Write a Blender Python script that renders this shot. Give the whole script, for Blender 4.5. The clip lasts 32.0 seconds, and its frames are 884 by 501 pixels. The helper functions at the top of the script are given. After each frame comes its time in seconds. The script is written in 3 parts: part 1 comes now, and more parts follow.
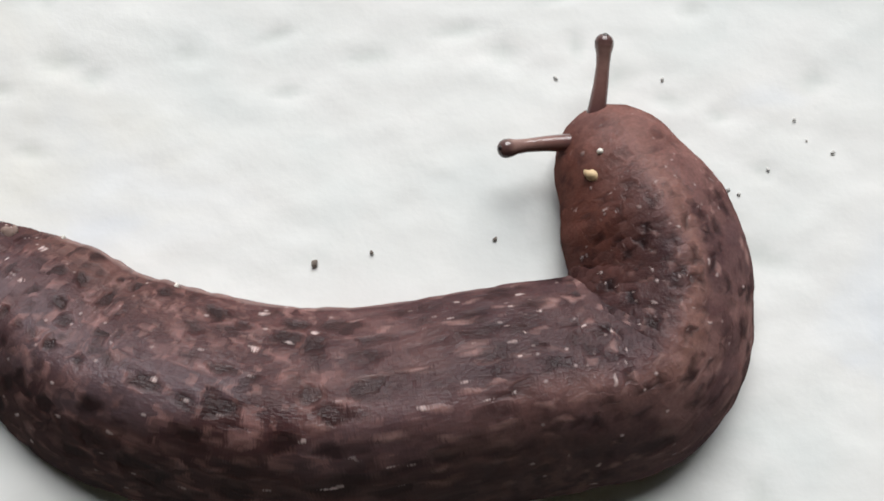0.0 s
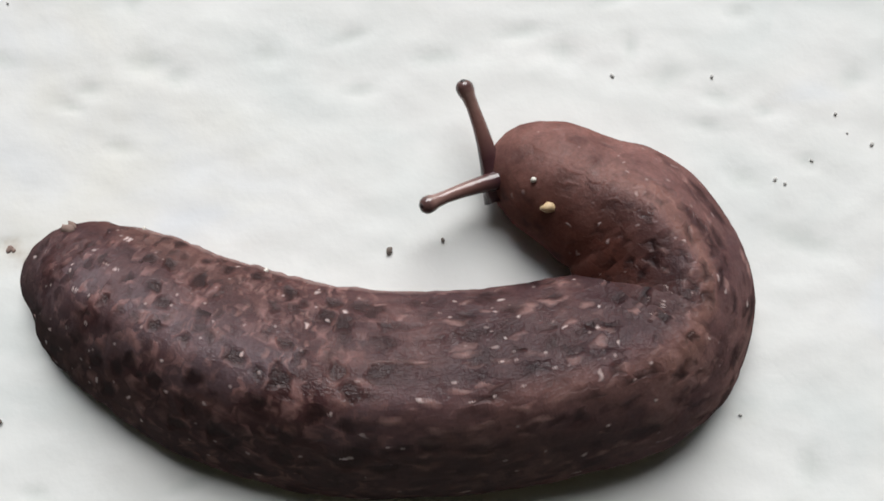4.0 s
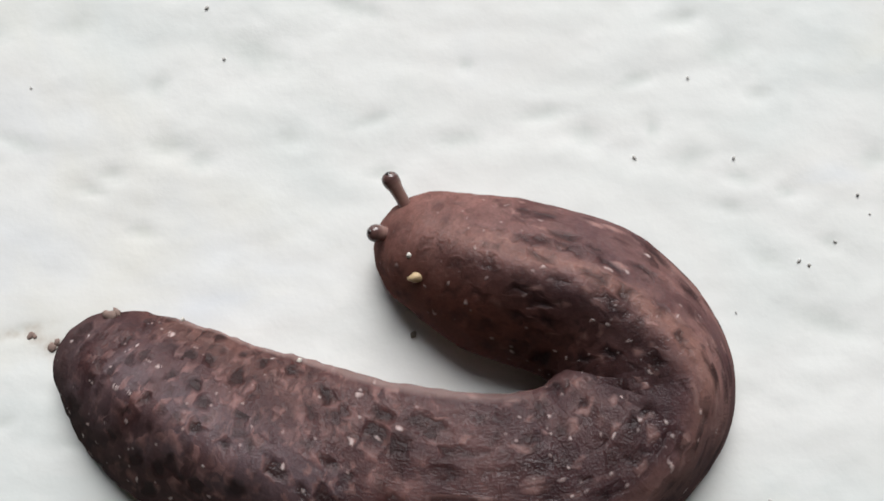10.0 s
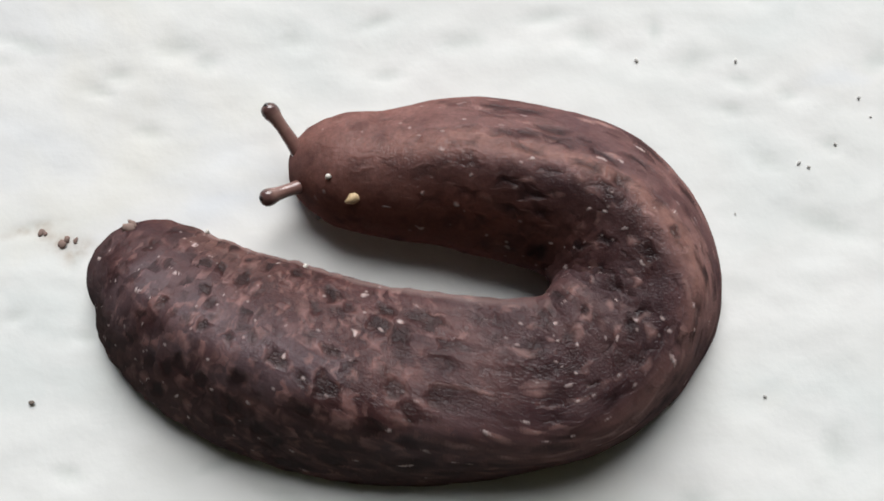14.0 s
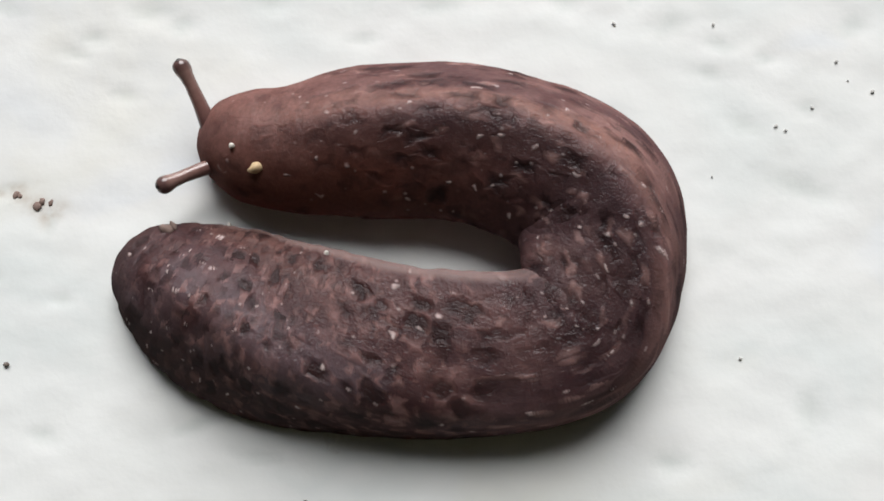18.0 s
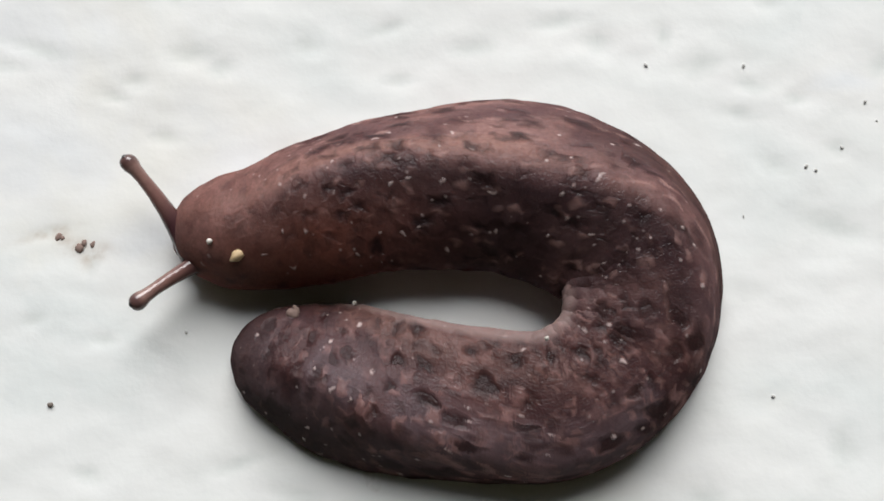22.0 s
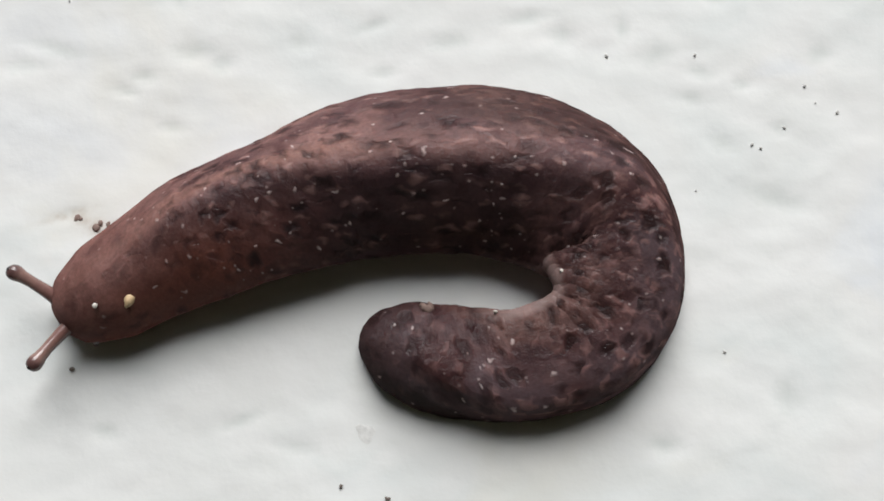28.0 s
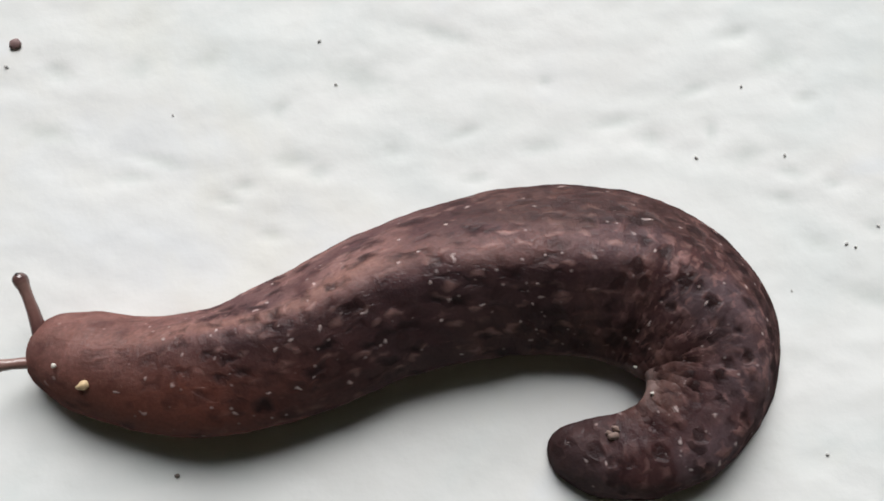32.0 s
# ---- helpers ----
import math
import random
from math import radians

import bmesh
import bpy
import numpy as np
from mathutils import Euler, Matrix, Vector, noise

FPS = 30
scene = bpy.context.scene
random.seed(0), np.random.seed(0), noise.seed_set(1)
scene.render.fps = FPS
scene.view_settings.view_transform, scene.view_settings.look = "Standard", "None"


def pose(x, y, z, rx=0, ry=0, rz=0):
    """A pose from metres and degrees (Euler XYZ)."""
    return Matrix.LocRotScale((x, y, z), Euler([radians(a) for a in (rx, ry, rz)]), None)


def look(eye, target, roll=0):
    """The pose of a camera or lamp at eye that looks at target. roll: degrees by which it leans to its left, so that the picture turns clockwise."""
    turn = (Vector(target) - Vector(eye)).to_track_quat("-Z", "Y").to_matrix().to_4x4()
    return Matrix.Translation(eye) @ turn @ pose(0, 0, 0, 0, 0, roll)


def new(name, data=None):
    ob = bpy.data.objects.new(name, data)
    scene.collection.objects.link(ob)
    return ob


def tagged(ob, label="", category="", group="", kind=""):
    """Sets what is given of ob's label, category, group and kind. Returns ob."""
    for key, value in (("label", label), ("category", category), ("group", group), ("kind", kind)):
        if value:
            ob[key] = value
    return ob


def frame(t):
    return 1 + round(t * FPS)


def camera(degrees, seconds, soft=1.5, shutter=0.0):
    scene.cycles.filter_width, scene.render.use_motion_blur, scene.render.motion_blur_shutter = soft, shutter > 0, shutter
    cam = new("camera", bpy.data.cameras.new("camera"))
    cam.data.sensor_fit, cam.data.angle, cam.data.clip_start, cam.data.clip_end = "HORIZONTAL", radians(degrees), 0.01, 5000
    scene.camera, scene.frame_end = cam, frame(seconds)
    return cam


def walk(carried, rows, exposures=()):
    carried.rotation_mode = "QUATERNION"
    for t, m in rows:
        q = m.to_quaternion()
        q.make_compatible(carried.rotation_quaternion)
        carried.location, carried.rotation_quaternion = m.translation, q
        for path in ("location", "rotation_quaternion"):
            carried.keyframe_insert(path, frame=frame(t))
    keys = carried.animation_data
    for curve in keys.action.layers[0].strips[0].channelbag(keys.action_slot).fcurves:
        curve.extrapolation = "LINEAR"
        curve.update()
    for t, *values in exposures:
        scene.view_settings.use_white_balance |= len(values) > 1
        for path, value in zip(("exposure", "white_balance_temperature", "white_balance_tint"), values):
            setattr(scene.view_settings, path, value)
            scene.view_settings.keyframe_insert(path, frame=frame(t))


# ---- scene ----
MM = 0.001
cam = camera(50, 32.0, soft=1.75)
# seconds, place of the camera in millimetres, turn in degrees
PATH = [
    (0, 5.61, -8.69, 70.31, 7.42, 0.06, 0.70),
    (0.5, 5.15, -6.67, 71.13, 7.42, 0.60, 0.78),
    (1, 4.26, -10.96, 70.72, 7.65, 0.11, 0.73),
    (1.5, 3.61, -7.32, 73.35, 9.41, -0.42, 0.71),
    (2, 3.02, -7.49, 74.46, 9.14, 0.17, 0.35),
    (2.5, 1.84, -9.63, 75.08, 8.58, 0.86, 0.22),
    (3, 0.77, -10.19, 75.60, 8.06, 0.24, 0.21),
    (3.5, -0.13, -10.65, 75.08, 7.85, -0.32, 0.31),
    (5.5, -1.08, -11.07, 74.19, 7.45, -0.75, -0.00),
    (6, -1.32, -13.30, 73.13, 6.91, -0.44, 0.03),
    (6.5, 0.56, -13.28, 73.63, 6.13, 0.30, -0.27),
    (7, -1.69, -11.85, 72.99, 7.64, -0.74, -0.03),
    (7.5, -2.80, -11.39, 72.95, 8.24, -0.60, 0.14),
    (8, -3.25, -11.85, 72.62, 8.65, -0.66, 0.27),
    (8.5, -3.31, -8.90, 73.35, 9.00, -0.28, 0.27),
    (9, -4.21, -9.59, 73.86, 7.97, -0.54, 0.30),
    (9.5, -1.87, -8.41, 74.19, 8.85, -0.19, 0.05),
    (10, -2.88, -7.22, 74.94, 10.11, -0.78, -0.05),
    (10.5, -5.25, -7.34, 75.28, 9.65, -0.54, 0.08),
    (11, -4.44, -8.87, 75.10, 8.99, -1.00, 0.19),
    (11.5, -1.66, -9.34, 74.89, 8.66, -0.30, 0.11),
    (12, -1.66, -12.18, 74.47, 8.57, -0.20, -0.01),
    (12.5, -0.86, -11.61, 74.63, 8.47, -0.27, -0.06),
    (13, -2.14, -11.68, 75.23, 8.35, -0.51, -0.08),
    (13.5, -2.07, -11.80, 75.31, 8.03, -0.26, 0.09),
    (15.5, -3.54, -13.68, 74.81, 7.46, 0.01, 0.47),
    (16, -4.74, -11.73, 75.35, 7.60, -0.03, 0.48),
    (16.5, -2.93, -14.74, 75.14, 7.55, -0.08, 0.58),
    (17, -4.02, -10.82, 75.78, 7.59, -0.37, 0.41),
    (17.5, -5.59, -9.63, 76.15, 7.58, -0.66, 0.42),
    (18, -0.45, -14.73, 74.80, 7.41, -0.32, 0.32),
    (18.5, -0.70, -15.58, 74.35, 7.31, 0.01, 0.39),
    (19, -5.32, -12.94, 75.32, 7.48, -0.20, 0.35),
    (19.5, -2.44, -13.75, 75.29, 7.20, -0.09, 0.36),
    (20, -0.81, -13.77, 75.11, 8.00, 0.05, 0.35),
    (20.5, -2.65, -11.72, 75.56, 7.90, 0.37, 0.12),
    (21, -4.49, -14.35, 75.32, 7.17, 0.32, 0.11),
    (21.5, -4.18, -12.02, 75.97, 7.06, 0.09, 0.13),
    (22, -3.42, -11.79, 76.33, 7.49, -0.30, 0.12),
    (22.5, -3.18, -14.08, 76.01, 7.21, -0.18, 0.13),
    (23, -2.60, -12.43, 76.25, 7.41, -0.23, 0.11),
    (23.5, -2.88, -14.05, 75.96, 7.82, -0.13, -0.11),
    (24, -2.62, -15.39, 75.82, 7.48, 0.06, -0.16),
    (24.5, -2.06, -14.13, 76.14, 7.59, -0.27, -0.31),
    (26.5, -4.99, -14.17, 76.70, 7.40, 0.05, -0.25),
    (27, -5.80, -14.73, 79.52, 7.24, 0.44, -0.72),
    (27.5, -5.09, -10.54, 83.10, 8.10, 0.19, -0.60),
    (28, -2.27, -15.55, 84.17, 7.77, -0.44, -0.74),
    (28.5, -4.96, -17.44, 82.16, 6.38, 0.02, -0.60),
    (29, -5.49, -14.63, 81.68, 5.62, -1.43, -0.82),
    (29.5, -8.61, -15.39, 81.64, 6.84, 0.08, -0.81),
    (30, -11.90, -15.45, 84.90, 8.16, 1.50, -0.73),
    (30.5, -11.94, -17.33, 86.72, 8.53, 2.17, -0.42),
    (31, -13.08, -17.46, 87.03, 9.01, 1.81, -0.56),
    (31.5, -11.32, -14.29, 87.53, 9.90, 2.21, -0.47),
    (32, -7.21, -11.27, 86.10, 11.10, 2.10, -1.13),
]
EXPOSURES = [(0, 0.0), (1, -0.05), (2, -0.11), (3, -0.05), (6, -0.04), (7, 0.03), (8, 0.03), (9, -0.05), (10, -0.04), (11, -0.13), (13, 0.0),
             (24.5, 0.0), (27, 0.0), (28, -0.07), (30, 0.0), (31, -0.05), (32, -0.04)]
walk(cam, [(t, pose(x * MM, y * MM, z * MM, a, b, c)) for t, x, y, z, a, b, c in PATH], [(t, e - 0.09) for t, e in EXPOSURES])

# ---- light: an overcast sky through the open side of an added, unseen enclosure ----
world = bpy.data.worlds.new("world")
scene.world = world
world.use_nodes = True
sky = world.node_tree.nodes.new("ShaderNodeTexSky")
sky.sky_type, sky.sun_disc = "NISHITA", False
sky.sun_elevation, sky.sun_rotation = radians(39.8), radians(1.6)
world.node_tree.nodes["Background"].inputs["Strength"].default_value = 0.1
cloud = world.node_tree.nodes.new("ShaderNodeMix")
cloud.data_type, cloud.blend_type = "RGBA", "MULTIPLY"
cloud.inputs[0].default_value, cloud.inputs[7].default_value = 1.0, (0.98, 0.93, 0.84, 1)
world.node_tree.links.new(sky.outputs[0], cloud.inputs[6])
world.node_tree.links.new(cloud.outputs[2], world.node_tree.nodes["Background"].inputs[0])

sun_data = bpy.data.lights.new("sun", "SUN")
sun_data.energy, sun_data.angle, sun_data.color = 4.85, radians(44), (0.985, 0.985, 0.98)
sun = new("sun", sun_data)
sun.matrix_world = look((0.05, 1.8, 1.5), (0, 0, 0))


# ---- materials ----
def material(name, rough=0.6):
    m = bpy.data.materials.new(name)
    m.use_nodes = True
    shader = m.node_tree.nodes["Principled BSDF"]
    shader.inputs["Roughness"].default_value = rough
    return m, m.node_tree.nodes, m.node_tree.links, shader


def ramp(nodes, links, source, stops):
    node = nodes.new("ShaderNodeValToRGB")
    links.new(source, node.inputs[0])
    items = node.color_ramp.elements
    while len(items) < len(stops):
        items.new(0.5)
    for item, (place, colour) in zip(items, stops):
        item.position = place
        item.color = (*colour, 1) if len(colour) == 3 else colour
    return node.outputs[0]


def noise_node(nodes, links, vector, scale, detail=3.0, rough=0.55, distortion=0.0):
    node = nodes.new("ShaderNodeTexNoise")
    links.new(vector, node.inputs["Vector"])
    node.inputs["Scale"].default_value, node.inputs["Detail"].default_value = scale, detail
    node.inputs["Roughness"].default_value, node.inputs["Distortion"].default_value = rough, distortion
    return node.outputs[0]


def mixed(nodes, links, factor, a, b, blend="MIX"):
    node = nodes.new("ShaderNodeMix")
    node.data_type, node.blend_type = "RGBA", blend
    for socket, value in ((node.inputs[0], factor), (node.inputs[6], a), (node.inputs[7], b)):
        if isinstance(value, bpy.types.NodeSocket):
            links.new(value, socket)
        elif isinstance(value, tuple):
            socket.default_value = (*value, 1)
        else:
            socket.default_value = value
    return node.outputs[2]


def bumped(nodes, links, shader, height, strength, distance):
    node = nodes.new("ShaderNodeBump")
    node.inputs["Strength"].default_value, node.inputs["Distance"].default_value = strength, distance
    links.new(height, node.inputs["Height"])
    links.new(node.outputs[0], shader.inputs["Normal"])


def scaled(nodes, links, vector, scale):
    node = nodes.new("ShaderNodeMapping")
    links.new(vector, node.inputs[0])
    node.inputs["Scale"].default_value = scale
    return node.outputs[0]


def maths(nodes, links, what, a, b=0.0, clamp=False):
    node = nodes.new("ShaderNodeMath")
    node.operation, node.use_clamp = what, clamp
    for socket, value in zip(node.inputs, (a, b)):
        if isinstance(value, bpy.types.NodeSocket):
            links.new(value, socket)
        else:
            socket.default_value = value
    return node.outputs[0]


def plaster_material():
    m, nodes, links, shader = material("white_painted_plaster", 0.62)
    place = nodes.new("ShaderNodeNewGeometry").outputs["Position"]
    flat = scaled(nodes, links, place, (1.0, 1.5, 1.0))
    wide = noise_node(nodes, links, flat, 38, 3, 0.5, 0.6)
    fine = noise_node(nodes, links, place, 420, 4)
    tint = ramp(nodes, links, wide, [(0.34, (0.70, 0.725, 0.715)), (0.46, (0.745, 0.755, 0.74)), (0.56, (0.75, 0.75, 0.735)), (0.68, (0.72, 0.74, 0.76))])
    # faint coats of paint, and grey smudges in the dents
    coat = ramp(nodes, links, noise_node(nodes, links, flat, 95, 2, 0.5, 0.9), [(0.5, (0, 0, 0)), (0.58, (0.4, 0.4, 0.4))])
    tint = mixed(nodes, links, coat, tint, (0.775, 0.78, 0.77))
    node = nodes.new("ShaderNodeAttribute")
    node.attribute_name = "smudge"
    ragged = maths(nodes, links, "ADD", node.outputs["Fac"], maths(nodes, links, "MULTIPLY", maths(nodes, links, "SUBTRACT", noise_node(nodes, links, flat, 600, 3), 0.5), 0.8))
    soil = nodes.new("ShaderNodeAttribute")
    soil.attribute_name = "soil"
    earth = maths(nodes, links, "MULTIPLY", soil.outputs["Fac"], ramp(nodes, links, noise_node(nodes, links, place, 900, 3), [(0.35, (0.25, 0.25, 0.25)), (0.6, (1, 1, 1))]))
    dirt = ramp(nodes, links, ragged, [(0.2, (0, 0, 0)), (0.95, (0.75, 0.75, 0.75))])
    tint = mixed(nodes, links, dirt, tint, (0.6, 0.625, 0.605))
    stain = ramp(nodes, links, noise_node(nodes, links, place, 30, 4, 0.6, 0.4), [(0.56, (0, 0, 0)), (0.72, (0.6, 0.6, 0.6))])
    colour = mixed(nodes, links, stain, tint, (0.73, 0.71, 0.63))
    colour = mixed(nodes, links, earth, colour, (0.47, 0.4, 0.33))
    links.new(colour, shader.inputs["Base Color"])
    shader.inputs["Specular IOR Level"].default_value = 0.25
    bumped(nodes, links, shader, fine, 0.25, 0.00025)
    return m


def plain_material(name, colour, rough=0.8, scale=30.0):
    m, nodes, links, shader = material(name, rough)
    place = nodes.new("ShaderNodeNewGeometry").outputs["Position"]
    grit_noise = noise_node(nodes, links, place, scale, 5)
    dark = tuple(c * 0.8 for c in colour)
    links.new(ramp(nodes, links, grit_noise, [(0.3, dark), (0.7, colour)]), shader.inputs["Base Color"])
    bumped(nodes, links, shader, grit_noise, 0.3, 0.3 / scale)
    return m


def voronoi(nodes, links, vector, scale, shape="EUCLIDEAN"):
    node = nodes.new("ShaderNodeTexVoronoi")
    node.distance = shape
    links.new(vector, node.inputs["Vector"])
    node.inputs["Scale"].default_value = scale
    return node.outputs["Distance"], node.outputs["Color"]


def spots(nodes, links, vector, scale, radius, share, soft):
    """Round spots of one size in a share of the cells; 1 inside."""
    far, colour = voronoi(nodes, links, vector, scale)
    chosen = maths(nodes, links, "LESS_THAN", colour, share)
    inside = ramp(nodes, links, far, [(radius * (1 - soft), (1, 1, 1)), (radius * (1 + soft), (0, 0, 0))])
    return maths(nodes, links, "MULTIPLY", inside, chosen)


def skin_material():
    m, nodes, links, shader = material("slug_skin", 0.44)
    node = nodes.new("ShaderNodeAttribute")
    node.attribute_name = "rest"
    rest = node.outputs["Vector"]
    axes = nodes.new("ShaderNodeSeparateXYZ")
    links.new(rest, axes.inputs[0])
    along, side, up = axes.outputs

    def times(*values):
        out = values[0]
        for value in values[1:]:
            out = maths(nodes, links, "MULTIPLY", out, value)
        return out

    def plus(a, b):
        return maths(nodes, links, "ADD", a, b)

    def less(value):
        return maths(nodes, links, "SUBTRACT", 1.0, value)

    def rise(value, low, high, most=1.0, least=0.0):
        """least below low, most above high, for a value within 0 to 1."""
        return ramp(nodes, links, value, [(low, (least,) * 3), (high, (most,) * 3)])

    warp = nodes.new("ShaderNodeVectorMath")
    warp.operation = "MULTIPLY_ADD"
    wobble = nodes.new("ShaderNodeTexNoise")
    links.new(rest, wobble.inputs["Vector"])
    wobble.inputs["Scale"].default_value, wobble.inputs["Detail"].default_value = 0.8, 1
    links.new(wobble.outputs["Color"], warp.inputs[0])
    warp.inputs[1].default_value = (1.3, 1.3, 1.3)
    links.new(rest, warp.inputs[2])
    ripple = nodes.new("ShaderNodeTexNoise")
    links.new(rest, ripple.inputs["Vector"])
    ripple.inputs["Scale"].default_value, ripple.inputs["Detail"].default_value = 2.0, 1
    fine_warp = nodes.new("ShaderNodeVectorMath")
    fine_warp.operation = "MULTIPLY_ADD"
    links.new(ripple.outputs["Color"], fine_warp.inputs[0])
    fine_warp.inputs[1].default_value = (0.17, 0.17, 0.17)
    links.new(warp.outputs[0], fine_warp.inputs[2])
    bent = fine_warp.outputs[0]
    across = scaled(nodes, links, bent, (1.25, 0.9, 0.9))
    streak = scaled(nodes, links, bent, (0.6, 1.1, 1.1))
    # tail to head: 0 at the mottled hind part, 1 at the smooth reddish head
    share = maths(nodes, links, "DIVIDE", along, 80.0)
    head = rise(share, 0.8, 0.95)
    fore = rise(share, 0.41, 0.57)
    hind = less(fore)
    calm = less(times(head, 0.6))
    left = times(side, 0.1)
    right = times(side, -0.1)

    blotch = noise_node(nodes, links, bent, 0.3, 2, 0.55)
    cloud_noise = noise_node(nodes, links, bent, 0.17, 1, 0.5)
    grain = noise_node(nodes, links, rest, 3.4, 3, 0.6)
    base = ramp(nodes, links, blotch, [(0.3, (0.034, 0.0155, 0.016)), (0.5, (0.056, 0.0262, 0.0256)), (0.7, (0.092, 0.045, 0.0415))])
    # wet sheen over the middle of the back, painted in as mauve
    mauve = times(rise(cloud_noise, 0.4, 0.54, 0.7), less(rise(maths(nodes, links, "ABSOLUTE", times(plus(side, 0.3), 0.1)), 0.2, 0.46)))
    base = mixed(nodes, links, times(mauve, hind), base, (0.1, 0.07, 0.075))
    # the hind part: a mosaic of tan scales, longer across the body, and a plain tan hem towards its left edge
    far, pick = voronoi(nodes, links, across, 0.78, "CHEBYCHEV")
    scale_patch = times(rise(pick, 0.44, 0.66), less(rise(far, 0.12, 0.52)))
    base = mixed(nodes, links, times(scale_patch, hind, less(rise(left, 0.3, 0.5, 0.45)), rise(share, 0.06, 0.2, 0.78, 0.25)), base, (0.265, 0.15, 0.135))
    far, pick = voronoi(nodes, links, scaled(nodes, links, bent, (2.1, 1.0, 1.0)), 1.1, "CHEBYCHEV")
    dash = times(rise(pick, 0.5, 0.64), less(rise(far, 0.08, 0.5)))
    base = mixed(nodes, links, times(dash, hind, rise(share, 0.2, 0.38), 0.52), base, (0.26, 0.145, 0.124))
    hem = times(rise(plus(left, times(maths(nodes, links, "SUBTRACT", blotch, 0.5), 0.3)), 0.42, 0.58, 0.75), less(rise(share, 0.18, 0.4)), 0.42)
    base = mixed(nodes, links, hem, base, (0.2, 0.112, 0.086))
    # the fore part: tan along its right side, a pale line along the back, shade painted to the left of it
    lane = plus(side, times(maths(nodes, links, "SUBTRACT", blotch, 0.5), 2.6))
    tan = ramp(nodes, links, blotch, [(0.36, (0.095, 0.05, 0.048)), (0.62, (0.215, 0.122, 0.108))])
    base = mixed(nodes, links, times(fore, 0.9), base, tan)
    base = mixed(nodes, links, times(fore, rise(cloud_noise, 0.43, 0.56, 0.65), less(head)), base, (0.085, 0.047, 0.048))
    # the face turned from the sun, darkened in the colour
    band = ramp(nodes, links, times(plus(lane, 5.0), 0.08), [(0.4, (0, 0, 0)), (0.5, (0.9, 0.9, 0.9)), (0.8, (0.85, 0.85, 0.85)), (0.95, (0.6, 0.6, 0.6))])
    left_shade = times(band, rise(share, 0.42, 0.52))
    base = mixed(nodes, links, times(left_shade, less(times(head, 0.55)), 0.95), base, (0.035, 0.0185, 0.0205))
    line = times(ramp(nodes, links, maths(nodes, links, "ABSOLUTE", times(plus(lane, 1.1), 0.2)), [(0.06, (0.75, 0.75, 0.75)), (0.24, (0, 0, 0))]), rise(share, 0.56, 0.68))
    base = mixed(nodes, links, line, base, (0.22, 0.12, 0.098))
    far, pick = voronoi(nodes, links, streak, 0.95)
    pale = times(rise(pick, 0.52, 0.6), less(rise(far, 0.14, 0.46)))
    base = mixed(nodes, links, times(pale, rise(share, 0.36, 0.48), calm, less(times(left_shade, 0.4)), 0.74), base, (0.3, 0.182, 0.16))
    # shade painted on the low right flank of the hind part, nearly black, with a few brown scales
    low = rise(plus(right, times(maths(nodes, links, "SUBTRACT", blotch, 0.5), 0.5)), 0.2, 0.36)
    flank_shade = ramp(nodes, links, share, [(0.1, (0.95, 0.95, 0.95)), (0.22, (0.5, 0.5, 0.5)), (0.36, (0.38, 0.38, 0.38)), (0.44, (0.58, 0.58, 0.58)), (0.56, (0.62, 0.62, 0.62)), (0.66, (0.0, 0.0, 0.0))])
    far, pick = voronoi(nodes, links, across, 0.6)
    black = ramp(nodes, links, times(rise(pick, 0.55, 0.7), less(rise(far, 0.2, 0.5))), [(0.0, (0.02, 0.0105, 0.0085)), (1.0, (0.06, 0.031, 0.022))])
    base = mixed(nodes, links, times(low, flank_shade, 0.93), base, black)
    stern = less(rise(share, 0.012, 0.05, 1.0, 0.15))
    base = mixed(nodes, links, times(stern, 0.75), base, (0.03, 0.017, 0.016))
    # the head: smooth and reddish, redder along its low left flank
    base = mixed(nodes, links, times(head, 0.72), base, ramp(nodes, links, blotch, [(0.36, (0.12, 0.056, 0.046)), (0.62, (0.185, 0.09, 0.074))]))
    flush = times(rise(left, 0.08, 0.4, 0.8), rise(share, 0.68, 0.86))
    base = mixed(nodes, links, flush, base, (0.12, 0.041, 0.027))
    # dark dashes on the fore part, round dark pits behind
    far, pick = voronoi(nodes, links, streak, 0.66, "CHEBYCHEV")
    pit = times(rise(pick, 0.41, 0.5), less(rise(far, 0.1, 0.4)), fore)
    base = mixed(nodes, links, times(pit, calm, plus(0.75, times(left_shade, 0.22))), base, (0.014, 0.0068, 0.0075))
    far, pick = voronoi(nodes, links, bent, 0.52)
    hole = times(rise(pick, 0.38, 0.46), less(rise(far, 0.26, 0.5)), less(times(fore, 0.7)))
    base = mixed(nodes, links, times(hole, calm, rise(share, 0.1, 0.24, 0.88, 0.6)), base, (0.0155, 0.0072, 0.0072))
    far, pick = voronoi(nodes, links, bent, 0.75, "CHEBYCHEV")
    nick = times(rise(pick, 0.56, 0.66), less(rise(far, 0.08, 0.46)))
    base = mixed(nodes, links, times(nick, calm, 0.75), base, (0.024, 0.0115, 0.011))
    # small white points, and the grain of the skin
    point = spots(nodes, links, bent, 0.6, 0.1, 0.75, 0.5)
    speck = spots(nodes, links, rest, 0.85, 0.095, 0.45, 0.6)
    white = maths(nodes, links, "MAXIMUM", point, times(speck, 0.6))
    base = mixed(nodes, links, times(white, calm, 0.75), base, (0.52, 0.43, 0.4))
    base = mixed(nodes, links, 0.35, base, ramp(nodes, links, grain, [(0.34, (0.34, 0.34, 0.34)), (0.66, (0.68, 0.68, 0.68))]), "OVERLAY")
